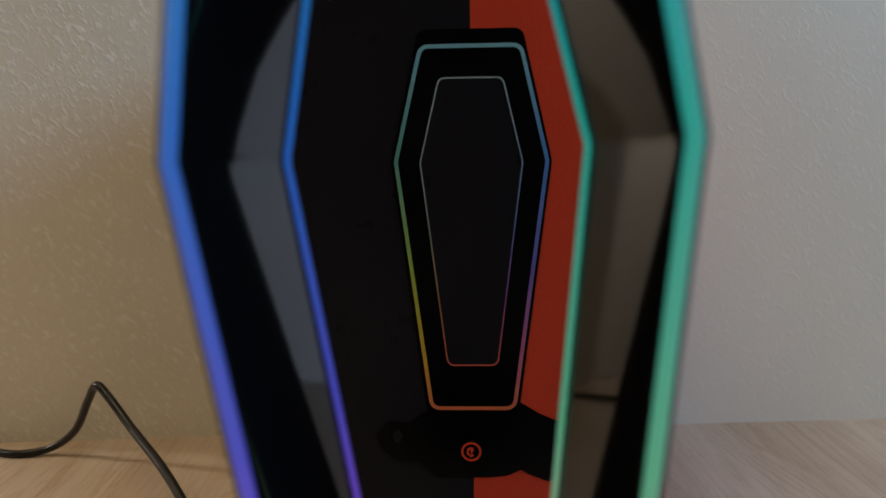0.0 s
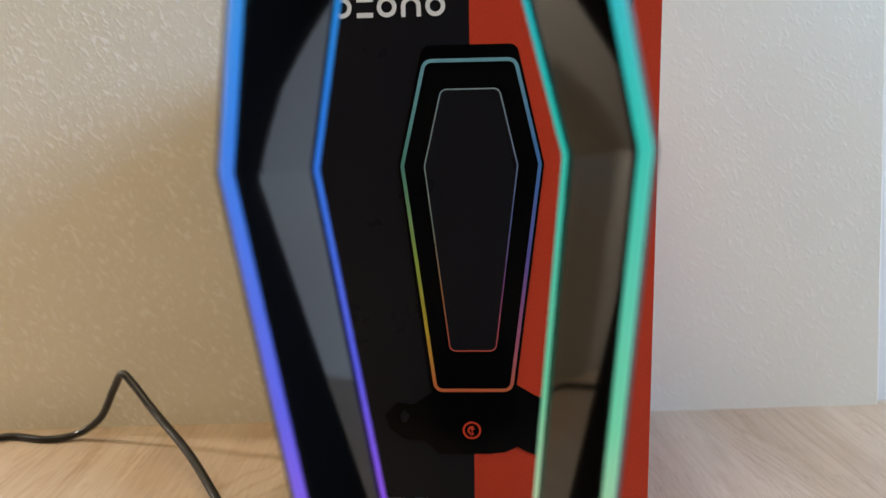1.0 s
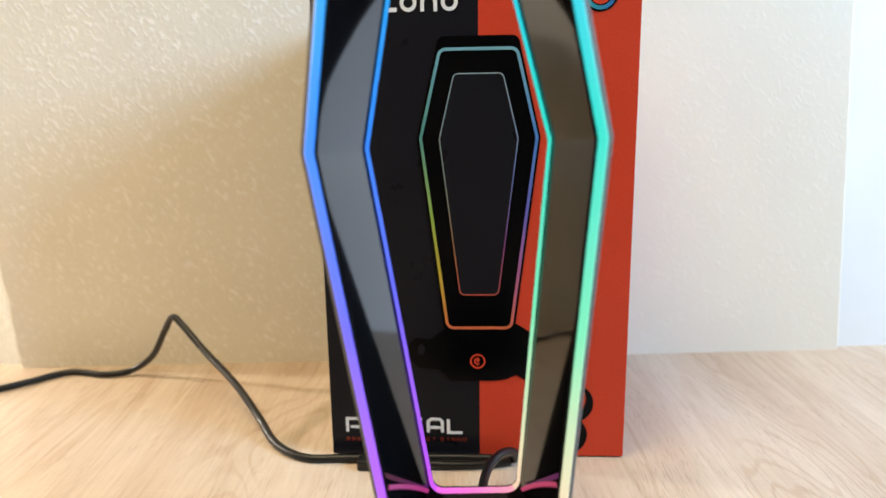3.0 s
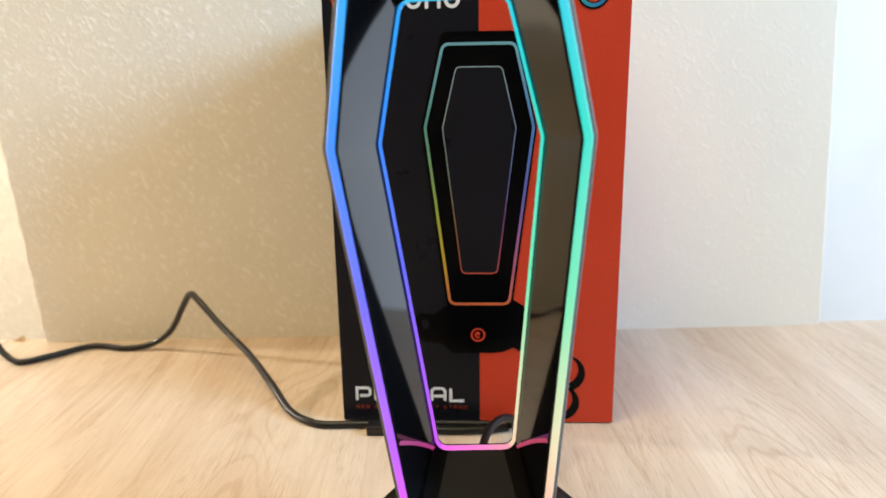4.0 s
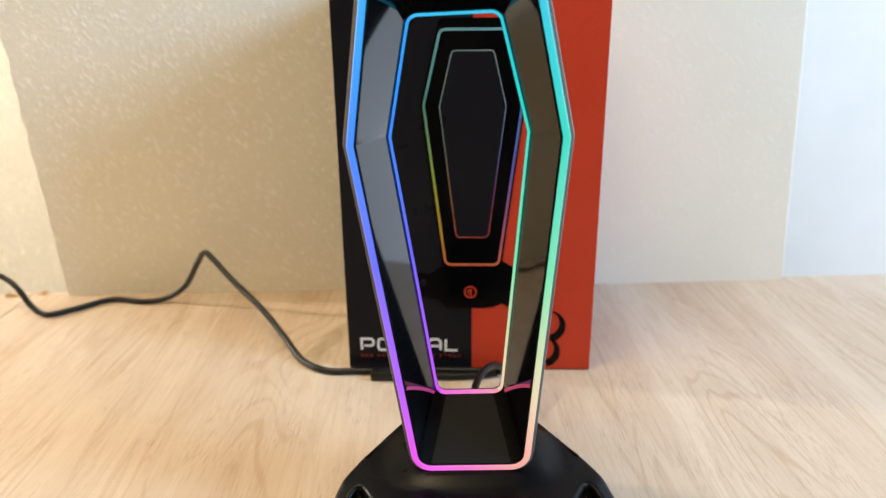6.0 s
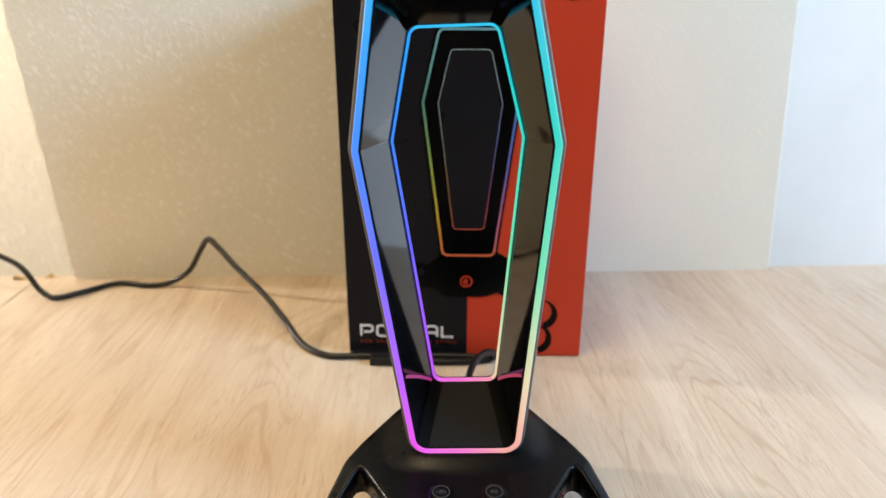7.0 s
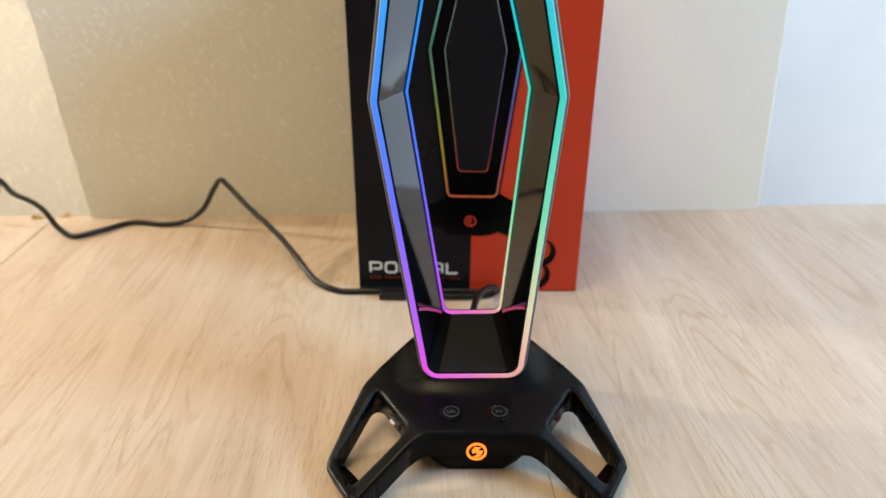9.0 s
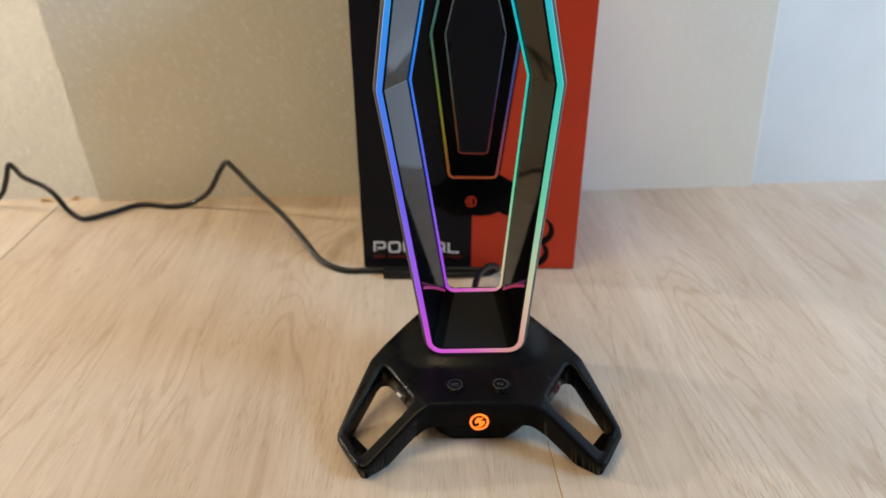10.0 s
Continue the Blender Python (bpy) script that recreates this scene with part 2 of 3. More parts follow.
GLOW_SEAM = rainbow_print("lit_seam_rose", [(0.0, (0.80, 0.03, 0.32)), (1.0, (0.90, 0.05, 0.18))], -0.02, 0.02, 0.45, axis=0)


# ---------------------------------------------------------------- helpers for meshes
def mesh_object(name, bm, mats, parent=None, label="", m=None, smooth=False):
    bmesh.ops.recalc_face_normals(bm, faces=bm.faces)
    data = bpy.data.meshes.new(name)
    if smooth:
        for f in bm.faces:
            f.smooth = True
    bm.to_mesh(data)
    bm.free()
    for mat in mats if isinstance(mats, (list, tuple)) else [mats]:
        data.materials.append(mat)
    ob = new(name, data)
    if m is not None:
        ob.matrix_basis = m
    if parent is not None:
        ob.parent = parent
    if label:
        ob["label"] = label
    return ob


def part(name, bm, mats, parent, label="", smooth=False, m=None):
    return mesh_object(name, bm, mats, parent, label, m, smooth)


def prism(bm, outline, low, high, axis="z"):
    """A solid from an outline: (x, y) raised along z, or (x, z) drawn out along y."""
    put = (lambda p, d: (p[0], p[1], d)) if axis == "z" else (lambda p, d: (p[0], d, p[1]))
    a = [bm.verts.new(put(p, low)) for p in outline]
    b = [bm.verts.new(put(p, high)) for p in outline]
    n = len(outline)
    faces = [bm.faces.new(a[::-1]), bm.faces.new(b)]
    for i in range(n):
        faces.append(bm.faces.new((a[i], a[(i + 1) % n], b[(i + 1) % n], b[i])))
    return faces


def bevelled(bm, width, segments=2, angle=25):
    edges = [e for e in bm.edges if len(e.link_faces) == 2 and e.calc_face_angle(0) > radians(angle)]
    bmesh.ops.bevel(bm, geom=edges, offset=width, segments=segments, profile=0.5, affect="EDGES", clamp_overlap=True)
    return bm


def block(x0, x1, y0, y1, z0, z1, bevel=0.0, segments=2):
    bm = bmesh.new()
    prism(bm, [(x0, y0), (x1, y0), (x1, y1), (x0, y1)], z0, z1)
    bmesh.ops.recalc_face_normals(bm, faces=bm.faces)
    if bevel:
        bevelled(bm, bevel, segments)
    return bm


def disc(radius, depth, segments=32, bevel=0.0):
    """A round plate about the z axis, from 0 to depth."""
    bm = bmesh.new()
    prism(bm, [(radius * math.cos(a), radius * math.sin(a)) for a in (2 * math.pi * i / segments for i in range(segments))], 0, depth)
    bmesh.ops.recalc_face_normals(bm, faces=bm.faces)
    if bevel:
        bevelled(bm, bevel, 2, 40)
    return bm


def annulus(r0, r1, depth, segments=40, start=0.0, end=360.0):
    """A flat ring, or a piece of one, about the z axis."""
    bm = bmesh.new()
    full = end - start >= 360
    n = segments if full else segments + 1
    loops = []
    for r, z in ((r0, 0), (r1, 0), (r1, depth), (r0, depth)):
        loops.append([bm.verts.new((r * math.cos(a), r * math.sin(a), z)) for a in (radians(start + (end - start) * i / segments) for i in range(n))])
    for k in range(4):
        a, b = loops[k], loops[(k + 1) % 4]
        for i in range(segments):
            j = (i + 1) % n
            bm.faces.new((a[i], a[j], b[j], b[i]))
    if not full:
        bm.faces.new([l[0] for l in loops])
        bm.faces.new([l[-1] for l in loops][::-1])
    return bm


def hexagon(top, kink, bottom, grow=0.0):
    """The coffin outline from its half widths and heights, moved outwards by grow; anticlockwise from the bottom left corner."""
    p = [Vector(v) for v in ((-bottom[0], bottom[1]), (bottom[0], bottom[1]), (kink[0], kink[1]), (top[0], top[1]), (-top[0], top[1]), (-kink[0], kink[1]))]
    out = []
    for i in range(6):
        a, b, c = p[i - 1], p[i], p[(i + 1) % 6]
        n1 = Vector(((b - a).y, -(b - a).x)).normalized()
        n2 = Vector(((c - b).y, -(c - b).x)).normalized()
        out.append(b + (n1 + n2) * grow / (1 + n1.dot(n2)))
    return out


def rounded(points, radii, steps=7):
    """Corners rounded to arcs; every corner gives steps + 1 points."""
    out = []
    n = len(points)
    for i in range(n):
        a, b, c = points[i - 1], points[i], points[(i + 1) % n]
        u, v = (a - b).normalized(), (c - b).normalized()
        half = u.angle(v) / 2
        r = radii[i]
        back = r / math.tan(half)
        centre = b + (u + v).normalized() * r / math.sin(half)
        p0, p1 = b + u * back, b + v * back
        s, e = p0 - centre, p1 - centre
        turn = s.angle_signed(e)
        for k in range(steps + 1):
            t = -turn * k / steps
            out.append(centre + Vector((s.x * math.cos(t) - s.y * math.sin(t), s.x * math.sin(t) + s.y * math.cos(t))))
    return out


def coffin(shape, grow, corner, kink=0.004, steps=7):
    pts = hexagon(*shape, grow)
    r = [max(0.0004, corner + grow), max(0.0004, corner + grow), max(0.0004, kink + grow), max(0.0004, corner + grow), max(0.0004, corner + grow), max(0.0004, kink + grow)]
    return rounded(pts, r, steps)


def loft(bm, rings, closed_section=True, only=None):
    """Skin between rings of (points, y); only: the indices of the strips to make."""
    made = [[bm.verts.new((p.x, y, p.y)) for p in pts] for pts, y in rings]
    n = len(made[0])
    count = len(made) if closed_section else len(made) - 1
    for k in range(count):
        a, b = made[k], made[(k + 1) % len(made)]
        for i in (range(n) if only is None else only):
            j = (i + 1) % n
            bm.faces.new((a[i], a[j], b[j], b[i]))
    loose = [v for v in bm.verts if not v.link_faces]
    bmesh.ops.delete(bm, geom=loose, context="VERTS")
    return made


def tube(points, radius, name, mat, parent=None):
    """A round cord along smooth points, as a mesh."""
    dense = []
    P = [Vector(p) for p in points]
    for i in range(len(P) - 1):
        p0, p1, p2, p3 = P[max(i - 1, 0)], P[i], P[i + 1], P[min(i + 2, len(P) - 1)]
        for k in range(8):
            t = k / 8
            dense.append(0.5 * ((2 * p1) + (p2 - p0) * t + (2 * p0 - 5 * p1 + 4 * p2 - p3) * t * t + (3 * p1 - p0 - 3 * p2 + p3) * t * t * t))
    dense.append(P[-1])
    bm = bmesh.new()
    rings = []
    side = None
    for i, p in enumerate(dense):
        d = (dense[min(i + 1, len(dense) - 1)] - dense[max(i - 1, 0)]).normalized()
        if side is None:
            side = d.cross(Vector((0, 0, 1))).normalized()
        side = (side - d * side.dot(d)).normalized()
        up = side.cross(d)
        rings.append([bm.verts.new(p + (side * math.cos(a) + up * math.sin(a)) * radius) for a in (2 * math.pi * j / 12 for j in range(12))])
    for a, b in zip(rings, rings[1:]):
        for j in range(12):
            bm.faces.new((a[j], a[(j + 1) % 12], b[(j + 1) % 12], b[j]))
    bm.faces.new(rings[0][::-1])
    bm.faces.new(rings[-1])
    return mesh_object(name, bm, mat, parent, smooth=True)


def lettering(name, body, size, mat, parent, m, depth=0.0002, wide=1.0, label="", bold=0.0):
    curve = bpy.data.curves.new(name, "FONT")
    curve.body, curve.size, curve.extrude, curve.offset = body, size, depth, bold
    curve.align_x, curve.align_y = "LEFT", "BOTTOM_BASELINE"
    temp = bpy.data.objects.new(name, curve)
    scene.collection.objects.link(temp)
    bpy.context.view_layer.update()
    data = bpy.data.meshes.new_from_object(temp.evaluated_get(bpy.context.evaluated_depsgraph_get()))
    bpy.data.objects.remove(temp)
    bpy.data.curves.remove(curve)
    data.materials.clear()
    data.materials.append(mat)
    xs = [v.co.x for v in data.vertices]
    left, span = min(xs), max(xs) - min(xs)
    for v in data.vertices:
        v.co.x = (v.co.x - left) * wide
    ob = new(name, data)
    ob.parent, ob.matrix_basis = parent, m
    if label:
        ob["label"] = label
    return ob, span * wide


def thing(name, label, category, m=None, group="", kind=""):
    ob = new(name)
    ob.empty_display_size = 0.02
    if m is not None:
        ob.matrix_world = m
    return tagged(ob, label, category, group, kind)


# ---------------------------------------------------------------- structure
WALL_Y = 0.157
CORNER_L, CORNER_R = -0.3512, 0.3055
RECESS, RECESS_L = 0.82, 0.80
PLUMB = -0.06
FLOOR, CEILING = -0.74, 1.72
SIDE_L, SIDE_R, REAR = -2.4, 1.10, -2.6


def structure(name, bm, mat, label, category="wall"):
    return tagged(mesh_object(name, bm, mat, m=ROOM), label, category, kind="structure")


# pier: its two front edges are slightly ragged where the plaster was drawn off
rng = random.Random(4)
bm = bmesh.new()
levels = [FLOOR, -0.03] + [-0.03 + 0.0022 * k for k in range(1, 290)] + [CEILING]
layers = []
for z in levels:
    jag = [wear * (rng.gauss(0, 0.00045) + 0.0005 * math.sin(z * 210 + 2 * wear)) for wear in (1.0, 0.3)]
    outline = ((CORNER_L + jag[0], WALL_Y + 0.0010), (CORNER_L + jag[0] + 0.0010, WALL_Y), (CORNER_R - jag[1] - 0.0010, WALL_Y), (CORNER_R - jag[1], WALL_Y + 0.0010), (CORNER_R, RECESS_L), (CORNER_L, RECESS_L))
    layers.append([bm.verts.new((x + PLUMB * z, y, z)) for x, y in outline])
for a, b in zip(layers, layers[1:]):
    for k in range(6):
        j = (k + 1) % 6
        bm.faces.new((a[k], a[j], b[j], b[k]))
bm.faces.new(layers[0][::-1])
bm.faces.new(layers[-1])
structure("wall_pier", bm, WALL, "rough white plastered wall pier behind the desk")
structure("wall_recess_left", block(SIDE_L, CORNER_L + 0.1, RECESS_L, RECESS_L + 0.1, FLOOR, CEILING), WALL_CREAM, "cream lit rough plaster wall of the recess")
structure("wall_recess_right", block(CORNER_R - 0.15, SIDE_R, RECESS, RECESS + 0.1, FLOOR, CEILING), WALL_SMOOTH, "smooth bluish white wall of the recess")
structure("wall_left", block(SIDE_L - 0.1, SIDE_L, REAR, RECESS_L, FLOOR, CEILING), BOUNCE_PAINT, "unseen side wall, dark and warm to tint the bounce light")
structure("wall_rear", block(SIDE_L, SIDE_R, REAR - 0.1, REAR, FLOOR, CEILING), BOUNCE_PAINT, "unseen wall opposite the desk, dark and warm to tint the bounce light")
structure("floor", block(SIDE_L, SIDE_R, REAR, RECESS_L, FLOOR - 0.1, FLOOR), OAK, "pale wooden floor of the room", "floor")
structure("ceiling", block(SIDE_L, SIDE_R, REAR, RECESS_L, CEILING, CEILING + 0.1), BOUNCE_PAINT, "unseen ceiling, dark and warm to tint the bounce light", "ceiling")
y0, y1 = WINDOW_Y - WINDOW_W / 2, WINDOW_Y + WINDOW_W / 2
z0, z1 = WINDOW_Z - WINDOW_H / 2, WINDOW_Z + WINDOW_H / 2
y2, y3 = FILL_Y - FILL_W / 2, FILL_Y + FILL_W / 2
z2, z3 = FILL_Z - FILL_H / 2, FILL_Z + FILL_H / 2
bm = bmesh.new()
for a, b, c, d in ((REAR, y0, FLOOR, CEILING), (y0, y1, FLOOR, z0), (y0, y1, z1, CEILING), (y1, y2, FLOOR, CEILING), (y2, y3, FLOOR, z2), (y2, y3, z3, CEILING), (y3, RECESS, FLOOR, CEILING)):
    prism(bm, [(SIDE_R, a), (SIDE_R + 0.1, a), (SIDE_R + 0.1, b), (SIDE_R, b)], c, d)
structure("wall_right", bm, WALL_SMOOTH, "pale painted wall with window opening and an opening for the added side light")

# ---------------------------------------------------------------- desk
SEAM, DESK_BACK = -0.385, 0.1655
desk = thing("desk", "pale oak laminate desk against the plaster wall", "desk", ROOM)
part("desktop", block(SEAM + 0.0003, 1.085, -0.62, DESK_BACK, -0.028, 0.0, 0.0008, 1), OAK, desk)
for x in (-0.34, 1.02):
    for y in (-0.55, 0.08):
        part("leg", block(x, x + 0.05, y, y + 0.05, FLOOR, -0.028, 0.002), OAK, desk)
part("plank_joint", block(0.0263, 0.0269, -0.615, -0.198, -0.0004, 0.00015), OAK_EDGE, desk, "thin dark joint line in the laminate")
bm = bmesh.new()
prism(bm, [(SEAM + 0.004, 0.0), (SEAM + 0.014, 0.0), (SEAM + 0.012, 0.0042), (SEAM + 0.009, 0.0020)], 0.1600, 0.1640, "y")
part("edge_sliver", bm, SLIVER, desk, "lifted tan sliver of edge banding")
side_desk = thing("side_desk", "second pale oak desktop butted against the first", "desk", ROOM)
part("desktop", block(-1.5, SEAM - 0.0003, -0.62, DESK_BACK, -0.028, 0.0, 0.0008, 1), OAK, side_desk)
for x in (-1.45, -0.46):
    for y in (-0.55, 0.08):
        part("leg", block(x, x + 0.05, y, y + 0.05, FLOOR, -0.028, 0.002), OAK, side_desk)

bm = bmesh.new()
prism(bm, [(SEAM - 0.022, 0.0), (SEAM - 0.008, 0.0), (SEAM - 0.013, 0.0022), (SEAM - 0.019, 0.0040)], 0.1570, 0.1610, "y")
part("edge_sliver", bm, SLIVER, side_desk, "lifted tan sliver of edge banding")

# ---------------------------------------------------------------- carton
BOX_W, BOX_H, BOX_D, MID = 0.084, 0.264, 0.146, 0.002
carton = thing("product_carton", "half charcoal, half orange red printed product carton standing on the desk", "box")
bm = bmesh.new()
prism(bm, [(-BOX_W, 0), (MID, 0), (MID, BOX_D), (-BOX_W, BOX_D)], 0.0010, BOX_H)
part("charcoal_half", bevelled(bm, 0.0008, 2), CARD_DARK, carton)
bm = bmesh.new()
prism(bm, [(MID, 0), (BOX_W, 0), (BOX_W, BOX_D), (MID, BOX_D)], 0.0010, BOX_H)
part("orange_half", bevelled(bm, 0.0008, 2), CARD_ORANGE, carton, "orange red printed card")


part("bottom_flap", block(-BOX_W + 0.0015, BOX_W - 0.0015, 0.0015, BOX_D - 0.0015, 0.0, 0.0010), CARD_BLACK, carton, "dark folded bottom flap")


def ink(name, bm, mat, layer, label="", parent=carton):
    """A flat print on the carton's front; layer counts up towards the viewer."""
    ob = part(name, bm, mat, parent, label)
    ob.location.y = -0.0002 * layer
    return ob


def patch(outline):
    bm = bmesh.new()
    prism(bm, outline, -0.0001, 0.0, "y")
    return bm


def print_band(shape, grow0, grow1, corner, part_of, mat, name, layer, kink=0.002):
    outer, inner = coffin(shape, grow1, corner, kink), coffin(shape, grow0, corner, kink)
    bm = bmesh.new()
    outer = [Vector((p.x + MID, p.y)) for p in outer]
    inner = [Vector((p.x + MID, p.y)) for p in inner]
    loft(bm, [(outer, -0.0001), (inner, -0.0001), (inner, 0.0), (outer, 0.0)], True, part_of)
    return ink(name, bm, mat, layer)


BIG = ((0.0198, 0.2285), (0.0306, 0.1832), (0.0176, 0.0785))
THIN = ((0.0127, 0.2162), (0.0207, 0.1828), (0.0105, 0.0976))
RIGHT = list(range(12, 28))
LEFT = [i for i in range(48) if i not in RIGHT]
black = [Vector((p.x + MID, p.y)) for p in coffin(((0.0205, 0.2350), (0.0325, 0.1832), (0.0195, 0.0760)), 0.0, 0.004)]
ink("pictured_frame", patch([tuple(p) for p in black]), CARD_BLACK, 1, "black frame printed on the carton")
ink("pictured_opening", patch([(p.x + MID, p.y) for p in coffin(THIN, 0.0, 0.003, 0.002)]), CARD_DARK, 2)
print_band(BIG, -0.0008, 0.0008, 0.004, LEFT, PRINT_LEFT, "pictured_light", 3)
print_band(BIG, -0.0008, 0.0008, 0.004, RIGHT, PRINT_RIGHT, "pictured_light", 3)
print_band(THIN, -0.0003, 0.0003, 0.003, LEFT, THIN_LEFT, "pictured_line", 3)
print_band(THIN, -0.0003, 0.0003, 0.003, RIGHT, THIN_RIGHT, "pictured_line", 3)
base_print = [(-0.040, 0.0665), (-0.034, 0.0725), (-0.026, 0.0715), (-0.0175, 0.0775), (0.0215, 0.0815), (0.030, 0.0762), (0.038, 0.0728), (0.040, 0.0478), (0.0345, 0.0452), (0.026, 0.0485), (0.0225, 0.0505), (0.0165, 0.0478), (0.010, 0.0470), (-0.014, 0.0470), (-0.021, 0.0535), (-0.031, 0.0545), (-0.038, 0.060)]
ink("pictured_base", patch(base_print), CARD_BLACK, 2, "black base printed on the carton")
# small greyish highlight facet in the picture of the base
ink("pictured_highlight", patch([(-0.0330, 0.0665), (-0.0305, 0.0690), (-0.0282, 0.0660), (-0.0300, 0.0625), (-0.0322, 0.0630)]), CARD_DARK, 3)
for r0, r1, a, b in ((0.0034, 0.0044, 0, 360), (0.0011, 0.0021, 60, 250)):
    ob = part("pictured_emblem", annulus(r0, r1, 0.0001, 32, a, b), CARD_ORANGE, carton)
    ob.matrix_basis = pose(0.001, -0.0007, 0.0588, 90)
ink("pictured_emblem", patch([(0.0002, 0.0605), (0.0024, 0.0597), (0.0012, 0.0582), (0.0022, 0.0570), (0.0002, 0.0560), (0.0010, 0.0578)]), CARD_ORANGE, 4)

# coiled cord printed low on the orange half
for cx, cz, r in ((0.0545, 0.0335, 0.0118), (0.0515, 0.0140, 0.0118)):
    turn = [radians(82 - 155 * k / 20) for k in range(21)]
    loop = [(cx + r * math.cos(a), cz + r * math.sin(a)) for a in turn]
    loop += [(cx - 0.0016 + (r - 0.0026) * math.cos(a), cz + 0.0024 + (r - 0.0026) * math.sin(a)) for a in reversed(turn)]
    ink("pictured_cord", patch(loop), CARD_BLACK, 1)


def stroke_outline(points, width):
    """A flat band of even width along a line with mitred corners, in (x, z)."""
    p = [Vector(v) for v in points]
    left, right = [], []
    for k, v in enumerate(p):
        d0 = (v - p[k - 1]).normalized() if k else None
        d1 = (p[k + 1] - v).normalized() if k + 1 < len(p) else None
        d0, d1 = d0 or d1, d1 or d0
        n0, n1 = Vector((-d0.y, d0.x)), Vector((-d1.y, d1.x))
        side = (n0 + n1) * (width / 2) / (1 + n0.dot(n1))
        left.append(tuple(v + side))
        right.append(tuple(v - side))
    return left + right[::-1]


# title in square-cut capitals: each letter as strokes in a box of 1 by 1
CAPITALS = {
    "P": [[(0, 0), (0, 1), (0.85, 1), (1, 0.85), (1, 0.52), (0.85, 0.38), (0.22, 0.38)]],
    "O": [[(0.5, 1), (0.15, 1), (0, 0.85), (0, 0.15), (0.15, 0), (0.85, 0), (1, 0.15), (1, 0.85), (0.85, 1), (0.5, 1)]],
    "R": [[(0, 0), (0, 1), (0.85, 1), (1, 0.85), (1, 0.52), (0.85, 0.38), (0.22, 0.38)], [(0.55, 0.38), (1, 0)]],
    "T": [[(0, 1), (1, 1)], [(0.5, 0.94), (0.5, 0)]],
    "A": [[(0, 0), (0, 0.8), (0.2, 1), (0.8, 1), (1, 0.8), (1, 0)], [(0.08, 0.38), (0.92, 0.38)]],
    "L": [[(0, 1), (0, 0), (1, 0)]],
    "S": [[(1, 1), (0.15, 1), (0, 0.88), (0, 0.62), (0.15, 0.5), (0.85, 0.5), (1, 0.38), (1, 0.12), (0.85, 0), (0, 0)]],
    "E": [[(1, 1), (0, 1), (0, 0), (1, 0)], [(0.1, 0.5), (0.9, 0.5)]],
    "N": [[(0, 0), (0, 1), (1, 0), (1, 1)]],
    "D": [[(0, 0.0), (0, 1), (0.8, 1), (1, 0.8), (1, 0.2), (0.8, 0), (0.1, 0)]],
}


def capitals(word, x, z, wide, high, gap, bold, mat, name, label):
    for letter in word:
        if letter != " ":
            bm = bmesh.new()
            for line in CAPITALS[letter]:
                prism(bm, stroke_outline([(x + bold / 2 + u * (wide - bold), z + bold / 2 + v * (high - bold)) for u, v in line], bold), -0.0001, 0.0, "y")
            ink(name, bm, mat, 2, label)
        x += (wide + gap) if letter != " " else wide * 0.75


capitals("PORTAL", -0.0757, 0.0140, 0.0100, 0.0101, 0.00175, 0.0018, CARD_WHITE, "title_letter", "white printed square capital")
x = -0.0757
for w in (0.0022, 0.0020, 0.0023, 0, 0.0020, 0.0022, 0.0021, 0.0022, 0.0022):
    if w:
        ink("small_print", patch([(x, 0.0094), (x + w, 0.0094), (x + w, 0.0116), (x, 0.0116)]), CARD_RED, 2, "dull red bar of print")
    x += w + (0.0010 if w else 0.0022)
capitals("SET STAND", -0.0322, 0.0094, 0.0024, 0.0024, 0.0008, 0.0006, CARD_RED, "small_letter", "dull red printed capital")
# rounded white maker's mark drawn as plain shapes
for x, kind in ((-0.0530, "ring"), (-0.0430, "bar"), (-0.0335, "ring"), (-0.0230, "arch"), (-0.0125, "ring")):
    if kind == "ring":
        bm = annulus(0.0024, 0.0043, 0.0001, 32)
    elif kind == "arch":
        bm = annulus(0.0024, 0.0043, 0.0001, 24, 0, 180)
    else:
        bm = bmesh.new()
        prism(bm, [(-0.0036, -0.0043), (0.0036, -0.0043), (0.0036, -0.0022), (-0.0036, -0.0022)], 0, 0.0001)
        prism(bm, [(-0.0036, 0.0022), (0.0036, 0.0022), (0.0036, 0.0043), (-0.0036, 0.0043)], 0, 0.0001)
    part("white_mark", bm, CARD_WHITE, carton).matrix_basis = pose(x, -0.0003, 0.2515, 90)
    if kind == "arch":
        for dx in (-0.0043, 0.0024):
            ink("white_mark", patch([(x + dx, 0.2472), (x + dx + 0.0019, 0.2472), (x + dx + 0.0019, 0.2516), (x + dx, 0.2516)]), CARD_WHITE, 2)
for r0, r1, mat in ((0.0052, 0.0088, CARD_BLACK), (0.0058, 0.0078, RING_PRINT)):
    part("ring_badge", annulus(r0, r1, 0.0001 if mat is CARD_BLACK else 0.0002, 40), mat, carton, "blue green ring printed on black").matrix_basis = pose(0.0635, -0.0003, 0.2540, 90)
part("orange_badge", annulus(0.0072, 0.0085, 0.0001, 40), CARD_ORANGE, carton, "thin orange printed ring").matrix_basis = pose(-0.0705, -0.0003, 0.2545, 90)

# ---------------------------------------------------------------- headset stand
stand = thing("headset_stand", "black headset stand, coffin shaped lit frame on splayed base", "headset stand")
FRAME = pose(0.0027, -0.1515, 0, 2.94, -2.19, -0.43)
OUT = ((0.0283, 0.262), (0.0414, 0.1913), (0.0250, 0.0393))
IN = ((0.0179, 0.2367), (0.0288, 0.1891), (0.0152, 0.0642))
RO, RI = 0.0075, 0.0045


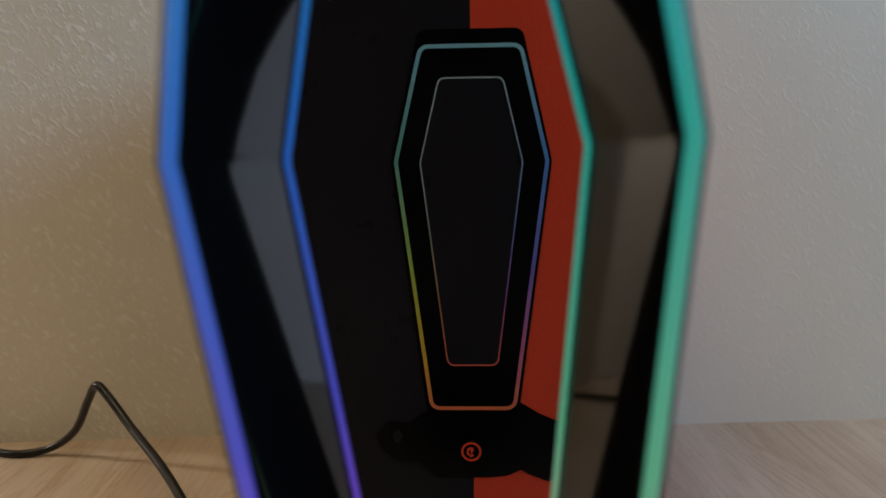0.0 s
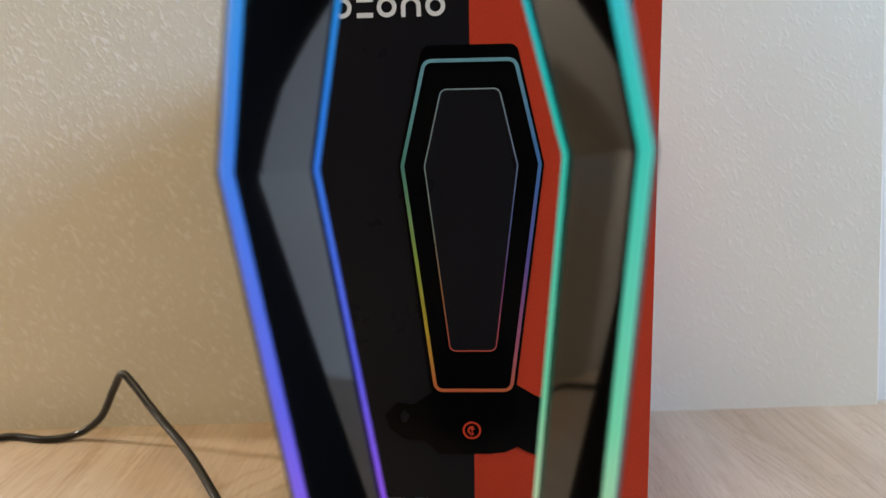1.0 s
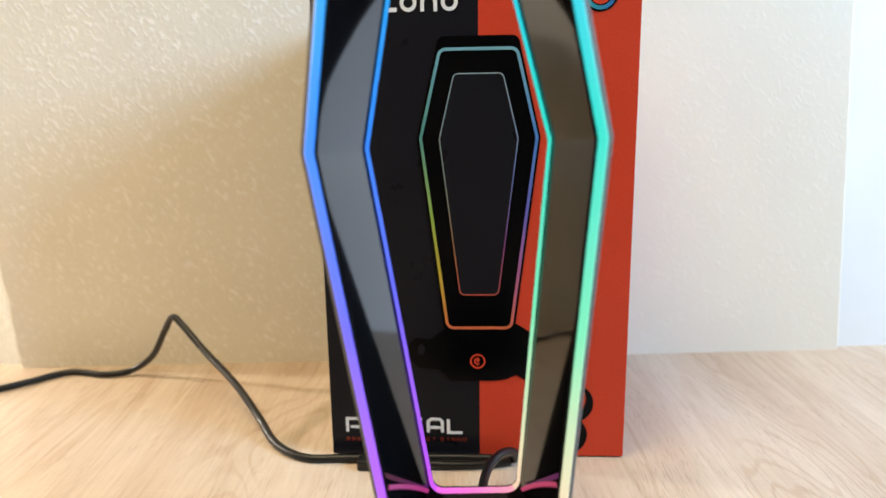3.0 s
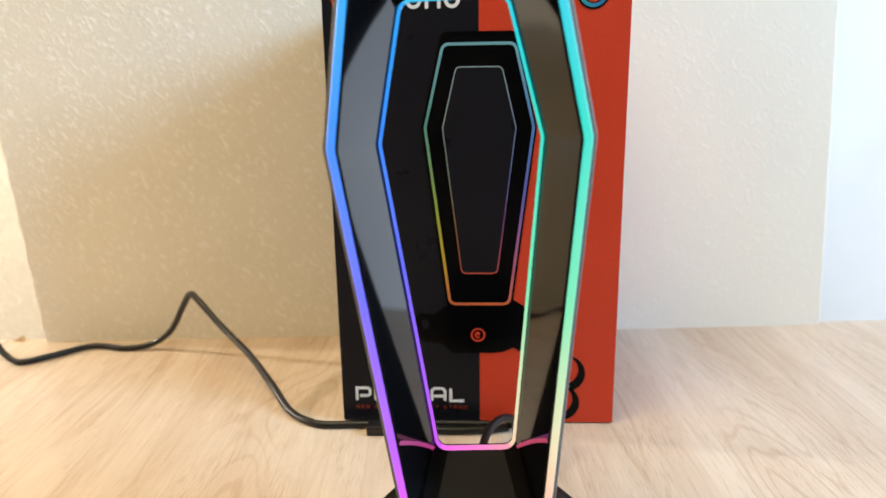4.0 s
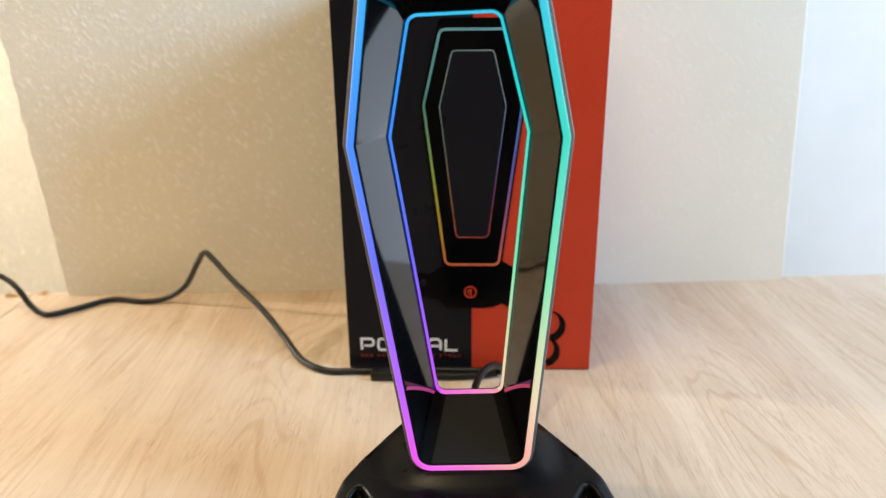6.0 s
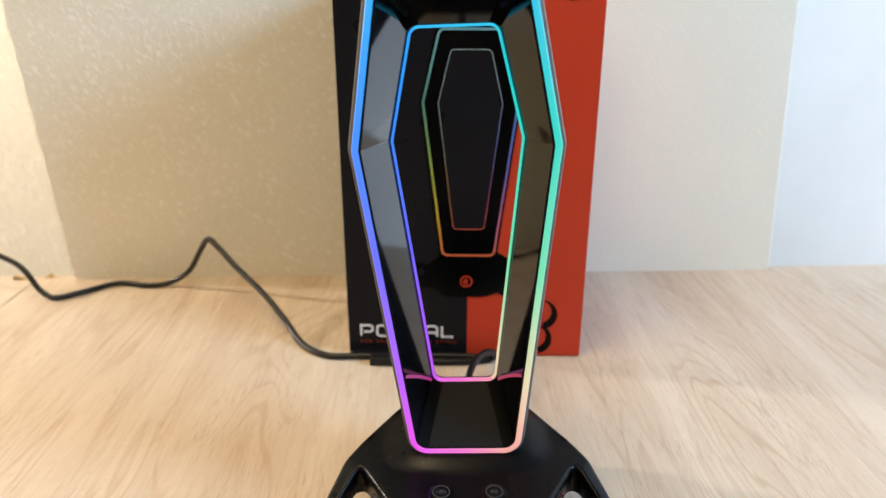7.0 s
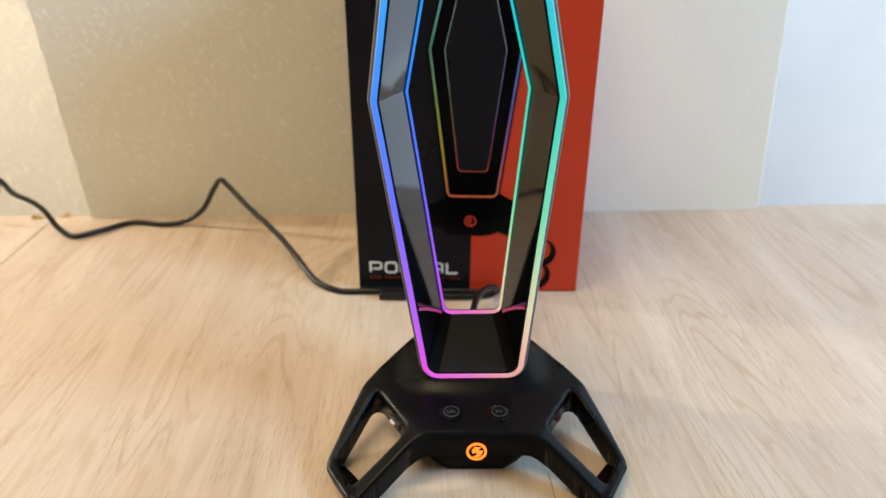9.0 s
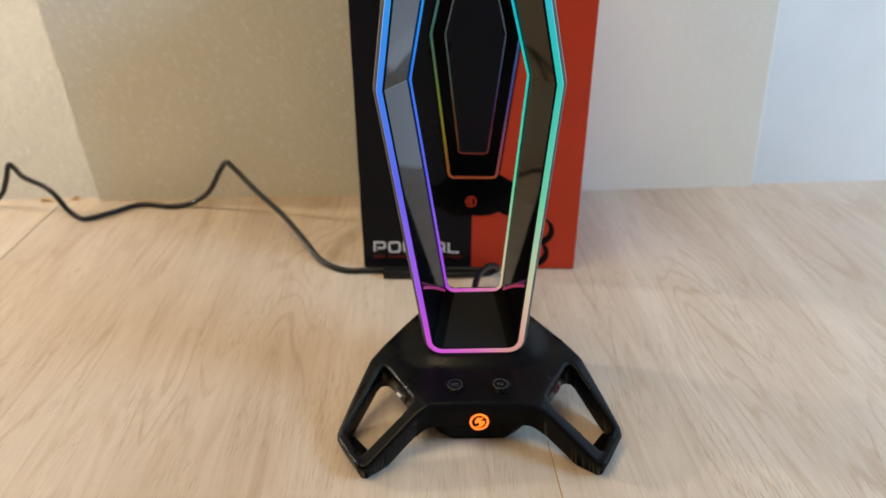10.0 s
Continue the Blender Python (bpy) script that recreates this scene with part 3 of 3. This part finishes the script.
def framed(name, rings, mat, closed=True, only=None, label=""):
    bm = bmesh.new()
    loft(bm, rings, closed, only)
    return part(name, bm, mat, stand, label, m=FRAME)


def o(g):
    return coffin(OUT, g, RO, 0.005)


def i_(g):
    return coffin(IN, g, RI, 0.004)


SIDE_RIGHT = list(range(11, 28))
SIDE_LEFT = list(range(35, 48)) + [0, 1, 2, 3]
BOTTOM = list(range(4, 11))
TOP = list(range(28, 35))
outer_section = [(o(-0.0014), -0.0120), (o(-0.0010), -0.0126), (o(0.0011), -0.0126), (o(0.0016), -0.0118), (o(0.0016), -0.0090), (o(-0.0014), -0.0090)]
IN_EDGE = (IN[0], IN[1], (IN[2][0], IN[2][1] + 0.0011))
inner_edge = coffin(IN_EDGE, -0.0006, RI, 0.004)
inner_section = [(inner_edge, 0.0116), (i_(0.0006), 0.0116), (i_(0.0006), 0.01175), (inner_edge, 0.01175)]
for section, name, label in ((outer_section, "outer_light_strip", "glowing rainbow diffuser strip"), (inner_section, "inner_light_strip", "thin glowing diffuser strip")):
    for strip, mat in ((SIDE_LEFT, GLOW_LEFT), (SIDE_RIGHT, GLOW_RIGHT), (BOTTOM, GLOW_BOTTOM), (TOP, GLOW_TOP)):
        framed(name, section, mat, True, strip, label)
framed("edge_trim", [(o(0.0016), -0.0116), (o(0.0028), -0.0110), (o(0.0034), -0.0085), (o(0.0034), -0.0030), (o(0.0016), -0.0030)], EDGE_GREY, True, None, "thin grey edge round the frame")
framed("rear_shell", [(o(0.0031), -0.0030), (o(0.0031), 0.0270), (o(0.0022), 0.0350), (o(0.0005), 0.0370), (o(-0.0018), 0.0366), (o(-0.0018), 0.0350), (o(0.0010), 0.0330), (o(0.0010), -0.0085)], SATIN_BLACK, True)
framed("rear_funnel", [(inner_edge, 0.01178), (inner_edge, 0.0126), (o(-0.0019), 0.0364)], MATT_BLACK, False, None, "matt black rear inner walls")
FUNNEL_Y = -0.0121
SILL = list(range(7, 8))
CORNERS = list(range(0, 7)) + list(range(8, 15))
framed("front_rim", [(o(-0.0014), -0.0121), (o(-0.0018), -0.0124), (o(-0.0024), FUNNEL_Y), (o(-0.0021), -0.0090), (o(-0.0014), -0.0090)], MATT_BLACK)
for wall in (list(range(15, 23)), list(range(23, 31)), [31], list(range(32, 40)), list(range(40, 48))):
    bm = bmesh.new()
    loft(bm, [(o(-0.0024), FUNNEL_Y), (i_(0.0007), 0.0118)], False, wall)
    long_sides = [f for f in bm.faces if f.calc_area() > 0.0003]
    bmesh.ops.split_edges(bm, edges=list({e for f in long_sides for e in f.edges}))
    bmesh.ops.subdivide_edges(bm, edges=list({e for f in bm.faces if f.calc_area() > 0.0003 for e in f.edges}), cuts=11, use_grid_fill=True)
    part("funnel_wall", bm, GLOSS_BLACK, stand, "mirror glossy black inner wall", True, FRAME)
for corner in (CORNERS[:7], CORNERS[7:]):
    framed("funnel_corner", [(o(-0.0024), FUNNEL_Y), (i_(0.0007), 0.0118)], MATT_BLACK, False, corner, "matt black lower corner")
framed("sill", [(o(-0.0024), FUNNEL_Y), (i_(0.0007), 0.0118)], SILL_BLACK, False, SILL, "silky dark lower panel")

# lit seams that run across the side walls at the foot of the opening
for s in (-1, 1):
    a, b = Vector((s * 0.0165, 0.0112, 0.0647)), Vector((s * 0.0270, -0.0117, 0.0822))
    along_seam = b - a
    out = Vector((-s * 0.88, -0.46, 0.10)).normalized()
    across = along_seam.cross(out).normalized() * 0.0009
    bm = bmesh.new()
    rows = []
    for k in range(7):
        t = k / 6
        mid = a.lerp(b, t) + across.normalized() * (0.0009 * 4 * t * (1 - t)) * (1 if across.z > 0 else -1)
        rows.append([bm.verts.new(mid + d * across + n * out) for d, n in ((-1, -0.0010), (1, -0.0010), (0.8, 0.00035), (-0.8, 0.00035))])
    for p, q in zip(rows, rows[1:]):
        for k in range(4):
            bm.faces.new((p[k], p[(k + 1) % 4], q[(k + 1) % 4], q[k]))
    bm.faces.new(rows[0])
    bm.faces.new(rows[-1][::-1])
    part("seam_light", bm, GLOW_SEAM, stand, "dim rose glowing seam", m=FRAME)

# base, in its own frame
BASE = pose(0.0021, -0.165, 0, 0, 0, 2.2) @ Matrix.Diagonal((1.025, 1.0, 1.0, 1.0))
base = new("base")
base.parent, base.matrix_basis = stand, BASE


def mirrored(pts):
    return [(x, y) for x, y in pts] + [(-x, y) for x, y in reversed(pts)]


def deck(x, y):
    """Height of the base's top at a place."""
    return 0.0330 + 0.062 * y - 0.9 * x * x


def distance_to(points, x, y):
    """Signed distance of the places x, y from a closed outline, positive inside."""
    d = np.full(x.shape, 1e9)
    inside = np.zeros(x.shape, bool)
    for (ax, ay), (bx, by) in zip(points, points[1:] + points[:1]):
        ex, ey = bx - ax, by - ay
        t = np.clip(((x - ax) * ex + (y - ay) * ey) / (ex * ex + ey * ey), 0, 1)
        d = np.minimum(d, np.hypot(x - ax - t * ex, y - ay - t * ey))
        if ey:
            inside ^= ((ay > y) != (by > y)) & (x < (y - ay) / ey * ex + ax)
    return np.where(inside, d, -d)


def soft_corners(points, radius):
    """The outline with its corners rounded, walked anticlockwise."""
    p = [Vector(v) for v in points]
    if sum(a.cross(b) for a, b in zip(p, p[1:] + p[:1])) < 0:
        p.reverse()
    n = len(p)
    radii = []
    for k in range(n):
        u, v = p[k - 1] - p[k], p[(k + 1) % n] - p[k]
        room = 0.48 * min(u.length, v.length)
        radii.append(min(radius, room * math.tan(u.angle(v) / 2)))
    return [tuple(v) for v in rounded(p, radii, 5)]


SHOULDER = [(0.0250, -0.0378), (0.0330, -0.0418), (0.0582, -0.0618), (0.0630, -0.0602), (0.0755, -0.0388), (0.0760, -0.0342), (0.0693, -0.0163), (0.0605, 0.0045), (0.0537, 0.0170), (0.0374, 0.0420), (0.0300, 0.0520)]
HOLE = [(0.0516, -0.0018), (0.0540, -0.0045), (0.0614, -0.0182), (0.0702, -0.0338), (0.0700, -0.0362), (0.0620, -0.0508), (0.0600, -0.0513), (0.0405, -0.0365), (0.0362, -0.0320), (0.0360, -0.0285), (0.0494, -0.0045)]
CELL, EDGE = 0.0007, 0.0022


def base_shell():
    """Deck and splayed legs as one moulded skin with two open windows and rounded edges."""
    outer = soft_corners(mirrored(SHOULDER), 0.0045)
    holes = [soft_corners([(s * x, y) for x, y in HOLE], 0.0030) for s in (-1, 1)]
    xs, ys = np.arange(-0.0800, 0.0805, CELL), np.arange(-0.0660, 0.0550, CELL)
    gx, gy = np.meshgrid(xs, ys, indexing="ij")
    inside_hole = np.maximum(distance_to(holes[0], gx, gy), distance_to(holes[1], gx, gy))
    depth = np.minimum(distance_to(outer, gx, gy) - 0.0006, -inside_hole)
    slope_x, slope_y = np.gradient(depth, CELL)

    def top(x, y, d):
        plane = deck(x, y)
        away = 0.0306 - 0.54 * (0.8 * abs(x) - 0.6 * y - 0.0440)
        k = 0.0012
        h = max(k - abs(plane - away), 0.0) / k
        z = max(min(plane, away) - h * h * k / 4, 0.0105)
        r = (abs(x / 0.0270) ** 3.2 + abs((y - 0.0180) / 0.0180) ** 3.2) ** (1 / 3.2)
        f = min(1.0, max(0.0, (1.62 - r) / 0.62))
        z += 0.0042 * f * f * (3 - 2 * f)
        inset = min(max(d, 0.0), EDGE)
        return z - EDGE + math.sqrt(max(0.0, EDGE * EDGE - (EDGE - inset) ** 2))

    bm = bmesh.new()
    made = {}

    def corner(key, x, y, d, n):
        if key not in made:
            z = top(x, y, d)
            low = max(0.0004, top(x, y, 1.0) - 0.0165)
            pull = max(0.0, 0.0022 - d)
            made[key] = (bm.verts.new((x, y, z)), bm.verts.new((x + n[0] * pull, y + n[1] * pull, low)))
        return made[key]

    rim = []
    for i in range(len(xs) - 1):
        for j in range(len(ys) - 1):
            cell = [(i, j), (i + 1, j), (i + 1, j + 1), (i, j + 1)]
            values = [depth[c] for c in cell]
            if max(values) <= 0:
                continue
            ring = []
            for k in range(4):
                a, b, va, vb = cell[k], cell[(k + 1) % 4], values[k], values[(k + 1) % 4]
                if va > 0:
                    ring.append((corner(a, gx[a], gy[a], va, Vector((slope_x[a], slope_y[a])).normalized()), False))
                if (va > 0) != (vb > 0):
                    t = va / (va - vb)
                    n = Vector((slope_x[a], slope_y[a])).lerp(Vector((slope_x[b], slope_y[b])), t).normalized()
                    ring.append((corner((min(a, b), max(a, b)), gx[a] + t * (gx[b] - gx[a]), gy[a] + t * (gy[b] - gy[a]), 0.0, n), True))
            bm.faces.new([c[0] for c, _ in ring])
            bm.faces.new([c[1] for c, _ in reversed(ring)])
            n = len(ring)
            for k in range(n):
                (p, on), (q, also) = ring[k], ring[(k + 1) % n]
                if on and also:
                    rim.append((p, q))
    for p, q in rim:
        bm.faces.new((p[0], p[1], q[1], q[0]))
    bmesh.ops.remove_doubles(bm, verts=bm.verts, dist=0.00002)
    return bm


bm = base_shell()
bmesh.ops.recalc_face_normals(bm, faces=bm.faces)
# front faces get matt black: the shade there is put into the material
for f in bm.faces:
    f.normal_update()
    where = f.calc_center_median()
    if abs(where.x) < 0.033 and where.y < -0.030 and f.normal.y < -0.55:
        f.material_index = 1
part("shell", bm, [SATIN_BLACK, MATT_BLACK], base, "satin black deck and legs, front face matted to stand in for its shade", smooth=True)
# belly under the deck, drawn in towards the desk
bm = bmesh.new()
belly = soft_corners(mirrored([(0.0215, -0.0350), (0.0320, -0.0290), (0.0470, -0.0040), (0.0520, 0.0060), (0.0480, 0.0160), (0.0350, 0.0390), (0.0280, 0.0490)]), 0.004)
rings = [[bm.verts.new((x * g, y * f, z)) for x, y in belly] for g, f, z in ((0.62, 0.84, 0.0), (0.66, 0.87, 0.0012), (0.90, 0.965, 0.0130), (0.95, 0.985, 0.0200))]
for a, b in zip(rings, rings[1:]):
    for k in range(len(a)):
        j = (k + 1) % len(a)
        bm.faces.new((a[k], a[j], b[j], b[k]))
bm.faces.new(rings[0][::-1])
bm.faces.new(rings[-1])
part("belly", bm, MATT_BLACK, base, smooth=True)
# sloping ledge inside each foot
for s in (-1, 1):
    bm = bmesh.new()
    ledge = [(0.0675, -0.0285, 0.0020), (0.0712, -0.0345, 0.0050), (0.0706, -0.0372, 0.0068), (0.0625, -0.0515, 0.0068), (0.0600, -0.0520, 0.0050), (0.0535, -0.0468, 0.0020)]
    a = [bm.verts.new((s * x, y, z)) for x, y, z in ledge]
    b = [bm.verts.new((s * x, y, 0.0004)) for x, y, z in ledge]
    bm.faces.new(a)
    bm.faces.new(b[::-1])
    for k in range(6):
        j = (k + 1) % 6
        bm.faces.new((a[k], b[k], b[j], a[j]))
    part("foot_ledge", bm, BUTTON_BLACK, base)
# slim bars along the rear edges
for s in (-1, 1):
    bm = bmesh.new()
    prism(bm, [(s * 0.0512, 0.0170), (s * 0.0490, 0.0170), (s * 0.0357, 0.0385), (s * 0.0377, 0.0395)], 0.030, 0.0326)
    bmesh.ops.recalc_face_normals(bm, faces=bm.faces)
    part("rear_bar", bevelled(bm, 0.0005, 1), SATIN_BLACK, base)
# buttons with a raised rim and a mark
for x, word in ((-0.0128, "LED"), (0.0112, "EQ")):
    y = -0.0232
    m = pose(x, y, deck(x, y) - 0.0002, 4.3)
    button = part("button", disc(0.0047, 0.0016, 32, 0.0005), BUTTON_BLACK, base, "glossy black push button", m=m)
    part("button_rim", annulus(0.0050, 0.0060, 0.0007, 36), GLOSS_BLACK, button)
    part("button_ring", annulus(0.0036, 0.0039, 0.0002, 36), MARK_GREY, button).location = (0, 0, 0.0016)
    mark, width = lettering("button_mark", word, 0.0026, MARK_GREY, button, pose(0, -0.0009, 0.0017), 0.00005)
    mark.location.x = -width / 2
# glowing round emblem on the front face
EMBLEM = pose(-0.0006, -0.0376, 0.0190, 84)
part("emblem", annulus(0.0039, 0.0051, 0.0004, 40), LOGO_GLOW, base, "glowing amber ring emblem", m=EMBLEM)
bm = bmesh.new()
prism(bm, [(-0.0024, 0.0006), (-0.0010, 0.0026), (0.0022, 0.0024), (0.0006, 0.0012), (0.0016, 0.0004), (0.0030, 0.0006), (0.0026, -0.0014), (0.0004, -0.0034), (-0.0018, -0.0030), (0.0000, -0.0022), (0.0004, -0.0008), (-0.0010, -0.0002), (-0.0018, -0.0014)], 0, 0.0005)
part("emblem_flash", bm, LOGO_GLOW, base, "glowing amber flash in the emblem", m=EMBLEM)
# socket in one leg opening, two round jacks in the other
socket = part("usb_socket", block(-0.0055, 0.0055, -0.0024, 0.0024, -0.0006, 0.0008, 0.0004), PORT_METAL, base, "metal data socket", m=pose(-0.0418, -0.0180, 0.0215, 90, 0, -57))
part("tongue", block(-0.0020, 0.0020, 0.0000, 0.0012, 0.0008, 0.0020), PORT_WHITE, socket, "white tongue inside the socket")
for x, y, mat, label in ((0.0370, -0.0235, JACK_GREEN, "green ringed audio jack"), (0.0432, -0.0140, JACK_RED, "red ringed audio jack")):
    part("audio_jack", annulus(0.0019, 0.0029, 0.0008, 28), mat, base, label, m=pose(x, y, 0.0215, 90, 0, 57))

# ---------------------------------------------------------------- cable
CORD = 0.0024
cable = thing("usb_cable", "thin black kinked cable lying on the desk beside the carton", "cable")
tube([(-0.62, 0.060, CORD), (-0.53, 0.085, CORD), (-0.462, 0.112, 0.005), (-0.4434, 0.112, 0.0138), (-0.4320, 0.109, 0.0300), (-0.4235, 0.106, 0.0462), (-0.4180, 0.105, 0.0430), (-0.4093, 0.101, 0.0362), (-0.3893, 0.096, 0.0290), (-0.3783, 0.092, 0.0216), (-0.3686, 0.088, 0.0098), (-0.3584, 0.0854, 0.0030), (-0.3486, 0.0850, CORD), (-0.333, 0.099, CORD), (-0.3133, 0.1172, CORD), (-0.284, 0.113, CORD), (-0.264, 0.1165, 0.0045), (-0.2440, 0.112, 0.0180), (-0.2270, 0.101, 0.0420), (-0.2165, 0.0930, 0.0545), (-0.2075, 0.0880, 0.0500), (-0.1885, 0.075, 0.0366), (-0.1592, 0.050, 0.0232), (-0.1371, 0.028, 0.0100), (-0.1200, 0.006, 0.0035), (-0.1000, -0.0080, CORD), (-0.0780, -0.0085, CORD), (-0.0450, -0.0070, CORD), (-0.0100, -0.0062, CORD), (0.0150, -0.0068, CORD), (0.0225, -0.0110, 0.0050), (0.0205, -0.0180, 0.0125), (0.0135, -0.0270, 0.0165), (0.0065, -0.0400, 0.0155), (0.0030, -0.0600, 0.0140), (0.0025, -0.0900, 0.0130), (0.0025, -0.1200, 0.0125)], CORD, "cord", RUBBER, cable)
part("plug", block(-0.0670, -0.0300, -0.0190, -0.0105, 0.0, 0.0062, 0.0012), RUBBER, cable, "flat black plug lying beside the cord")
tube([(-0.0310, -0.0148, 0.0032), (-0.0150, -0.0150, CORD), (0.0050, -0.0135, CORD), (0.0190, -0.0100, CORD)], CORD, "cord", RUBBER, cable)
